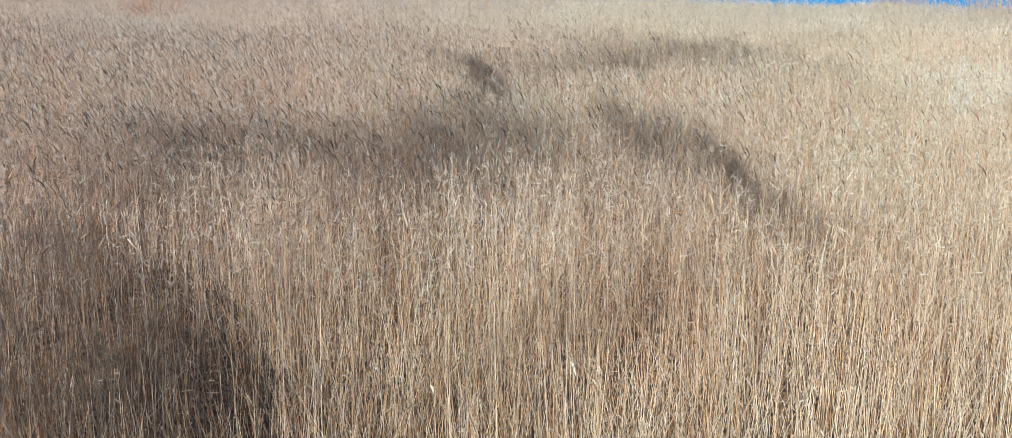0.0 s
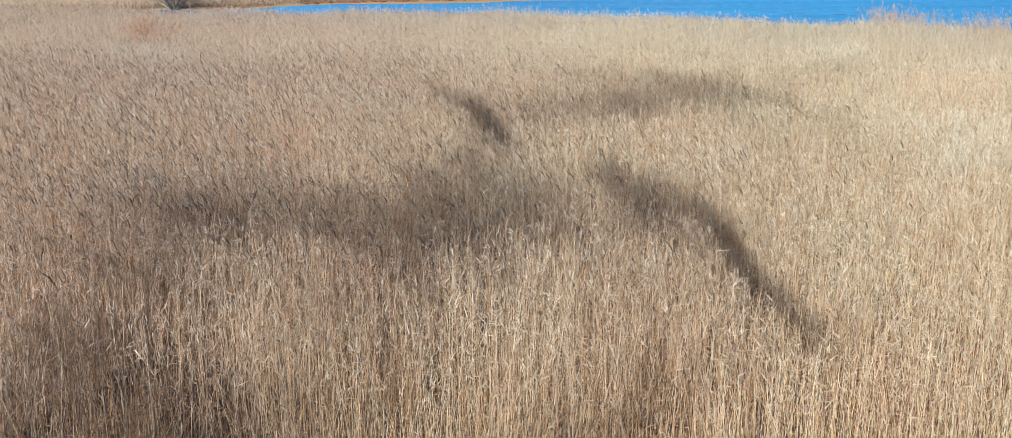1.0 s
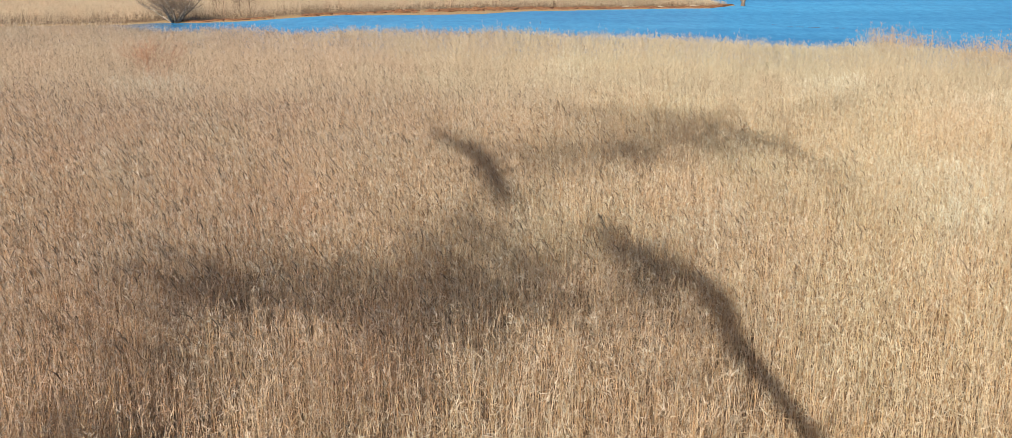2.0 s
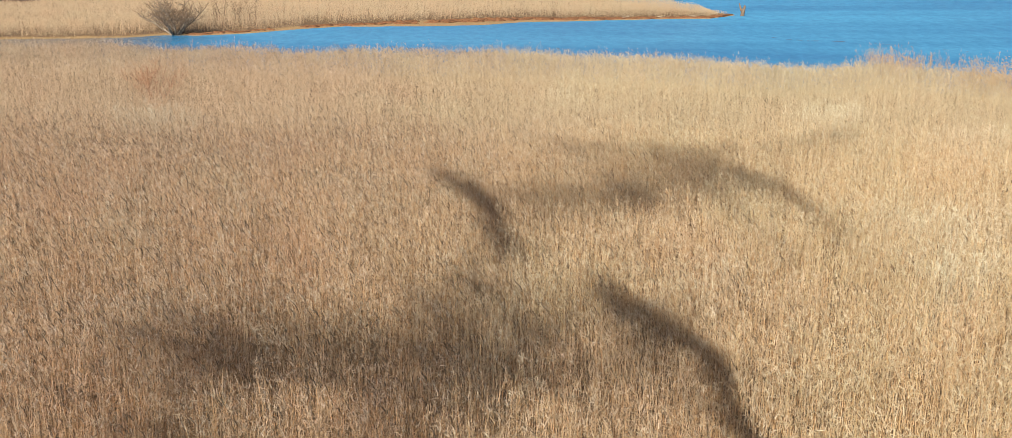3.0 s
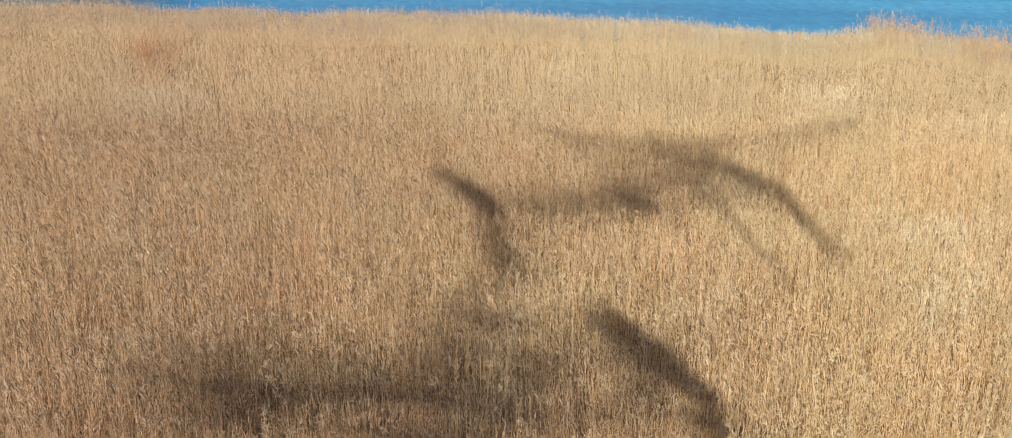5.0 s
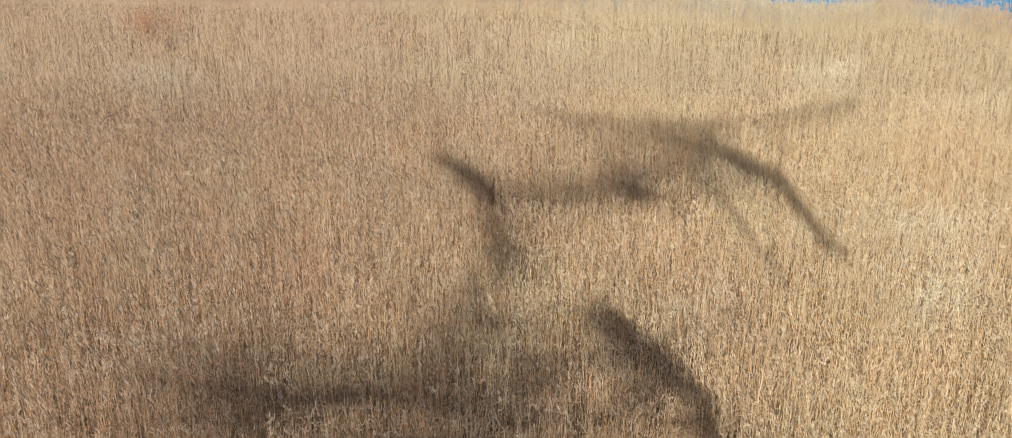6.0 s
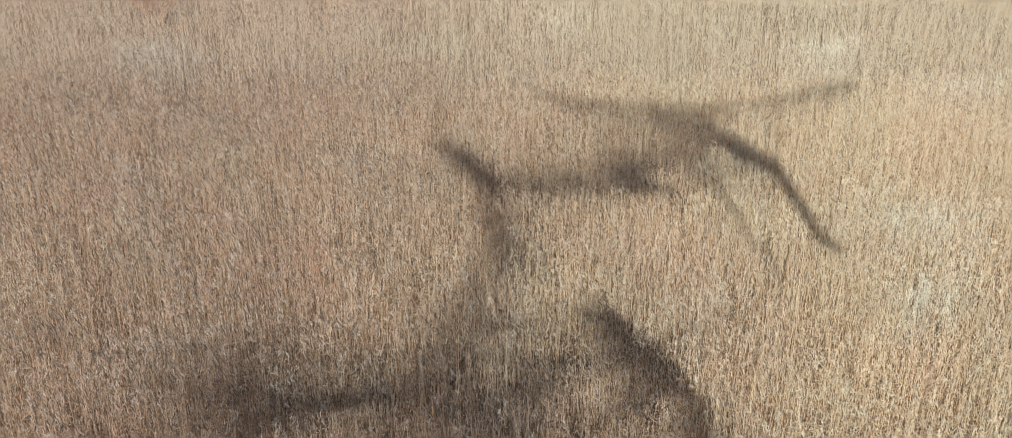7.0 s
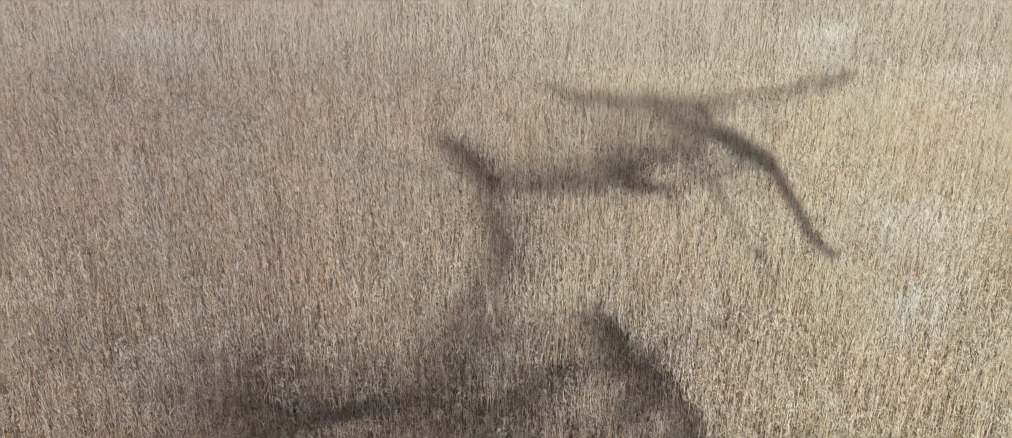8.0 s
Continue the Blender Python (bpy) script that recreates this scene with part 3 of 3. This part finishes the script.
# where the fine twigs crowd: middle, half axes, twigs
SPRAYS = [(-4.8, 20.2, 4.6, 2.8, 40), (0.6, 20.4, 3.8, 2.6, 38), (4.0, 17.6, 1.2, 2.2, 6), (-6.8, 21.0, 1.6, 1.4, 9), (-2.2, 20.4, 3.0, 2.4, 10), (-1.2, 23.6, 3.2, 1.6, 26),
          (-1.0, 19.4, 3.6, 1.0, 14), (-1.2, 21.2, 1.2, 0.8, 14), (0.6, 21.4, 1.0, 0.7, 12), (2.4, 21.6, 1.4, 1.6, 8), (-7.2, 21.4, 0.8, 1.2, 6), (-3.4, 8.3, 1.4, 0.9, 46),
          (3.0, 34.0, 3.8, 2.0, 42), (3.6, 34.3, 0.7, 0.6, 8), (5.1, 32.7, 0.6, 0.35, 7), (2.0, 32.5, 0.8, 0.4, 8), (5.6, 38.4, 3.0, 2.0, 54), (5.4, 36.0, 2.2, 1.6, 12),
          (-5.0, 8.2, 1.5, 1.3, 30), (-6.6, 13.0, 2.0, 2.6, 3), (8.6, 33.5, 0.8, 1.2, 6), (-1.4, 35.2, 0.9, 1.2, 6), (-0.3, 28.5, 0.5, 2.0, 8), (1.5, 15.4, 0.5, 2.4, 4)]


def tall_tree():
    rng = np.random.default_rng(31)
    tree = tagged(new("bare_tree"), "tall leafless grey-barked tree standing on the marsh's edge", "tree")
    tree.location = ROOT
    shift = -ROOT
    bm = bmesh.new()
    foot = crown(-6.2, 15.5)
    line = smooth_line([ROOT, ROOT.lerp(foot, 0.3) + Vector((-0.4, 0.2, 0)), ROOT.lerp(foot, 0.7) + Vector((0.3, -0.2, 0)), foot])
    tube(bm, [p + shift for p in line], [0.42 + 0.30 * math.exp(-k / 2.0) for k in range(len(line))], 14)
    part("trunk", bm, BARK, tree)
    nodes = []
    for r0, r1, way in BOUGHS:
        bm = bmesh.new()
        line = smooth_line([crown(*p) for p in way], 6)
        line = [p + Vector(rng.normal(0, 0.05, 3)) for p in line]
        tube(bm, [p + shift for p in line], taper(len(line), r0, r1), 10)
        part("limb", bm, BARK, tree)
        nodes += line
    bm = bmesh.new()
    for cx, cy, rx, ry, count in SPRAYS:
        for _ in range(count):
            goal = crown(cx + rx * rng.normal(0, 0.6), cy + ry * rng.normal(0, 0.6)) + Vector(rng.normal(0, 0.4, 3))
            near = sorted(nodes, key=lambda p: (p - goal).length)[rng.integers(0, 24)]
            mid = near.lerp(goal, 0.5) + Vector(rng.normal(0, 0.25, 3)) + Vector((0, 0, 0.25))
            line = smooth_line([near, mid, goal], 3)
            tube(bm, [p + shift for p in line], taper(len(line), 0.045, 0.018), 3)
            for _ in range(6):
                k = rng.integers(2, len(line))
                fork = wander(rng, line[k], Vector(rng.normal(0, 1, 3)) + (goal - mid).normalized(), rng.uniform(0.6, 1.6), 3, 0.25, 0.05)
                tube(bm, [p + shift for p in fork], taper(4, 0.020, 0.008), 3)
    part("twigs", bm, TWIG, tree, kind="stuff")
    return tree


tall_tree()


# ---- bushes ----
def bare_bush(name, label, place, height, spread, stems, forks, twigs, bark, twig_bark, seed, thick=0.05):
    rng = np.random.default_rng(seed)
    bush = tagged(new(name), label, "bush")
    bush.location = (place[0], place[1], float(ground_height(np.array(place[0]), np.array(place[1]))) - 0.1)
    fine = bmesh.new()
    for k in range(stems):
        a = 2 * math.pi * (k + rng.uniform(-0.3, 0.3)) / stems
        tilt = rng.uniform(0.25, 1.0) * spread
        bm = bmesh.new()
        line = wander(rng, (0.25 * math.cos(a), 0.15 * math.sin(a), 0), (math.cos(a) * tilt, math.sin(a) * tilt, height), height * rng.uniform(0.8, 1.1), 7, 0.16, 0.03)
        tube(bm, line, taper(8, thick * rng.uniform(0.8, 1.6), thick * 0.3), 6)
        for _ in range(forks):
            i = rng.integers(2, 7)
            side = Vector((*rng.normal(0, 1, 2), 0.6))
            limb = wander(rng, line[i], side, height * rng.uniform(0.25, 0.5), 5, 0.2, 0.06)
            tube(bm, limb, taper(6, thick * 0.45, thick * 0.15), 5)
            for _ in range(twigs):
                j = rng.integers(1, 6)
                t = wander(rng, limb[j], Vector((*rng.normal(0, 1, 2), 0.7)), height * rng.uniform(0.12, 0.32), 3, 0.2, 0.08)
                tube(fine, t, taper(4, thick * 0.13, thick * 0.06), 3)
        for _ in range(twigs):
            t = wander(rng, line[rng.integers(3, 8)], Vector((*rng.normal(0, 1, 2), 0.8)), height * rng.uniform(0.15, 0.35), 3, 0.2, 0.08)
            tube(fine, t, taper(4, thick * 0.16, thick * 0.06), 3)
        part("stem", bm, bark, bush)
    part("twigs", fine, twig_bark, bush, kind="stuff")
    return bush


bare_bush("willow_bush", "spreading leafless grey willow on the far waterline", (-29.9, 99.6), 3.2, 3.6, 13, 9, 11, WILLOW_BARK, BROWN_TWIG, 41, 0.085)
bare_bush("shrub", "thin leafless shrub standing in far reeds", (-27.6, 106.0), 2.9, 0.9, 4, 5, 6, BROWN_TWIG, BROWN_TWIG, 42, 0.034)
bare_bush("shrub", "thin leafless shrub standing in far reeds", (-25.8, 106.0), 2.6, 1.3, 5, 5, 6, BROWN_TWIG, BROWN_TWIG, 43, 0.03)
bare_bush("shrub", "thin leafless shrub standing in far reeds", (-24.6, 106.4), 2.8, 1.2, 4, 5, 6, BROWN_TWIG, BROWN_TWIG, 44, 0.03)
bare_bush("red_shrub", "low red-brown leafless shrub among the reeds", (-18.6, 57.6), 2.55, 1.7, 16, 6, 6, RED_TWIG, RED_TWIG, 45, 0.026)


# ---- the far shore ----
def shore_strip():
    xs = np.linspace(-62, 25.6, 240)
    rows_ = np.linspace(-0.6, 1.0, 9)
    base = along(FAR_SHORE, xs)
    wide = along(SHORE_WIDTH, xs) + 0.5
    gx = np.repeat(xs[None], 9, 0)
    gy = base[None] + wide[None] * rows_[:, None]
    gz = ground_height(gx, gy) + 0.025 + 0.02 * np.sin(gx * 3.1) * np.sin(gy * 2.3)
    i = (np.arange(8)[:, None] * 240 + np.arange(239)[None, :]).ravel()
    ob = solid("shore", np.stack([gx, gy, gz], -1).reshape(-1, 3), np.stack([i, i + 1, i + 241, i + 240], 1), SAND)
    return tagged(ob, "narrow strip of ochre sand along the far waterline", "shore", kind="structure")


def wrack():
    """Low ragged mounds of rusty water weed cast up on the sand."""
    rng = np.random.default_rng(51)
    bm = bmesh.new()
    for _ in range(560):
        x = rng.choice([rng.uniform(-20, -9), rng.uniform(-8, 16), rng.uniform(17, 25), rng.uniform(-30, -22)], p=[0.2, 0.6, 0.12, 0.08])
        w = float(along(SHORE_WIDTH, x))
        y = float(along(FAR_SHORE, x)) + w * rng.uniform(0.45, 1.1)
        z = float(ground_height(np.array(x), np.array(y)))
        lump = bmesh.ops.create_icosphere(bm, subdivisions=1, radius=1.0)["verts"]
        size = Vector((rng.uniform(0.25, 0.8), rng.uniform(0.15, 0.35), rng.uniform(0.05, 0.14)))
        for v in lump:
            v.co = Vector((x, y, z + 0.03)) + Vector((v.co.x * size.x, v.co.y * size.y, v.co.z * size.z)) * rng.uniform(0.75, 1.25)
    return part("wrack", bm, RUST_WEED, None, "rust-brown water weed cast up on the sand", "stuff")


shore_strip()
tagged(wrack(), category="water weed")


def stump():
    rng = np.random.default_rng(61)
    ob = tagged(new("stump"), "weathered brown broken tree stump standing in the lake", "stump")
    ob.location = (26.3, 122.8, -0.4)
    bm = bmesh.new()
    tube(bm, wander(rng, (0, 0, 0), (0.05, 0, 1), 1.6, 8, 0.05), [0.30, 0.26, 0.23, 0.21, 0.22, 0.19, 0.17, 0.14, 0.07], 9)
    part("trunk", bm, OLD_WOOD, ob)
    bm = bmesh.new()
    tube(bm, wander(rng, (-0.14, 0, 0.9), (-0.16, 0.05, 1), 0.95, 5, 0.08), taper(6, 0.14, 0.05), 7)
    part("branch", bm, OLD_WOOD, ob, "splintered side branch")


def drift_log(place, length, turn, mat):
    rng = np.random.default_rng(int(length * 100))
    ob = tagged(new("driftwood"), "bleached driftwood log lying on the far sand", "driftwood", "driftwood on the shore")
    ob.matrix_basis = pose(place[0], place[1], float(ground_height(np.array(place[0]), np.array(place[1]))) + 0.09, 0, 0, turn)
    bm = bmesh.new()
    line = wander(rng, (-length / 2, 0, 0), (1, 0, 0), length, 6, 0.05)
    tube(bm, line, taper(7, 0.09, 0.04), 7)
    part("log", bm, mat, ob)
    bm = bmesh.new()
    tube(bm, wander(rng, line[4], (0.7, 0.6, 0.5), 0.6, 3, 0.1), taper(4, 0.05, 0.02), 5)
    part("branch", bm, mat, ob)


stump()
PALE_WOOD = make_bark("bleached_wood", (0.20, 0.165, 0.13), (0.38, 0.33, 0.27))
for place, length, turn in (((12.9, 118.2), 1.0, 25), ((17.2, 119.4), 1.6, 4), ((20.6, 119.9), 1.3, -8)):
    drift_log(place, length, turn, PALE_WOOD)


def crate(place, size, turn):
    """A plain white box on short feet, far off on the bare ground."""
    ob = tagged(new("white_box"), "small white painted box standing on far bare ground", "box", "white boxes behind the reeds")
    ob.matrix_basis = pose(place[0], place[1], 0.33, 0, 0, turn)
    bm = bmesh.new()
    bmesh.ops.create_cube(bm, size=1, matrix=Matrix.Translation((0, 0, size * 0.5 + 0.1)) @ Matrix.Diagonal((size, size * 0.8, size, 1)))
    bmesh.ops.bevel(bm, geom=bm.edges[:], offset=0.02, segments=2, affect="EDGES")
    part("body", bm, WHITE, ob)
    bm = bmesh.new()
    bmesh.ops.create_cube(bm, size=1, matrix=Matrix.Translation((0, 0, size + 0.13)) @ Matrix.Diagonal((size * 1.12, size * 0.92, 0.06, 1)))
    part("lid", bm, WHITE, ob)
    for sx in (-0.35, 0.35):
        bm = bmesh.new()
        bmesh.ops.create_cube(bm, size=1, matrix=Matrix.Translation((sx * size, 0, 0.05)) @ Matrix.Diagonal((0.1, size * 0.8, 0.1, 1)))
        part("foot", bm, OLD_WOOD, ob)


WHITE = make_bark("white_paint", (0.70, 0.70, 0.68), (0.82, 0.82, 0.80), 0.5)
for place, size, turn in (((-62.0, 143.6), 0.7, 10), ((-60.4, 143.2), 0.6, -5), ((-59.0, 143.8), 0.8, 20), ((-57.9, 143.6), 0.7, 3)):
    crate(place, size, turn)


def weed_line():
    """A broken line of dark floating weed on the lake."""
    rng = np.random.default_rng(71)
    line = smooth_line([(23.8, 99.8, 0), (26.3, 97.1, 0), (31.3, 95.6, 0), (34.4, 92.0, 0), (39.0, 87.4, 0), (43.0, 84.5, 0)], 30)
    bm = bmesh.new()
    for p in line:
        if rng.random() < 0.18:
            lump = bmesh.ops.create_icosphere(bm, subdivisions=1, radius=1.0)["verts"]
            size = Vector((rng.uniform(0.12, 0.4), rng.uniform(0.05, 0.12), 0.012))
            for v in lump:
                v.co = p + Vector((rng.normal(0, 0.02), 0, 0.01)) + Vector((v.co.x * size.x, v.co.y * size.y, v.co.z * size.z))
    return tagged(part("floating_weed", bm, TWIG, None, "broken dark line of weed floating on the lake", "stuff"), category="water weed")


weed_line()
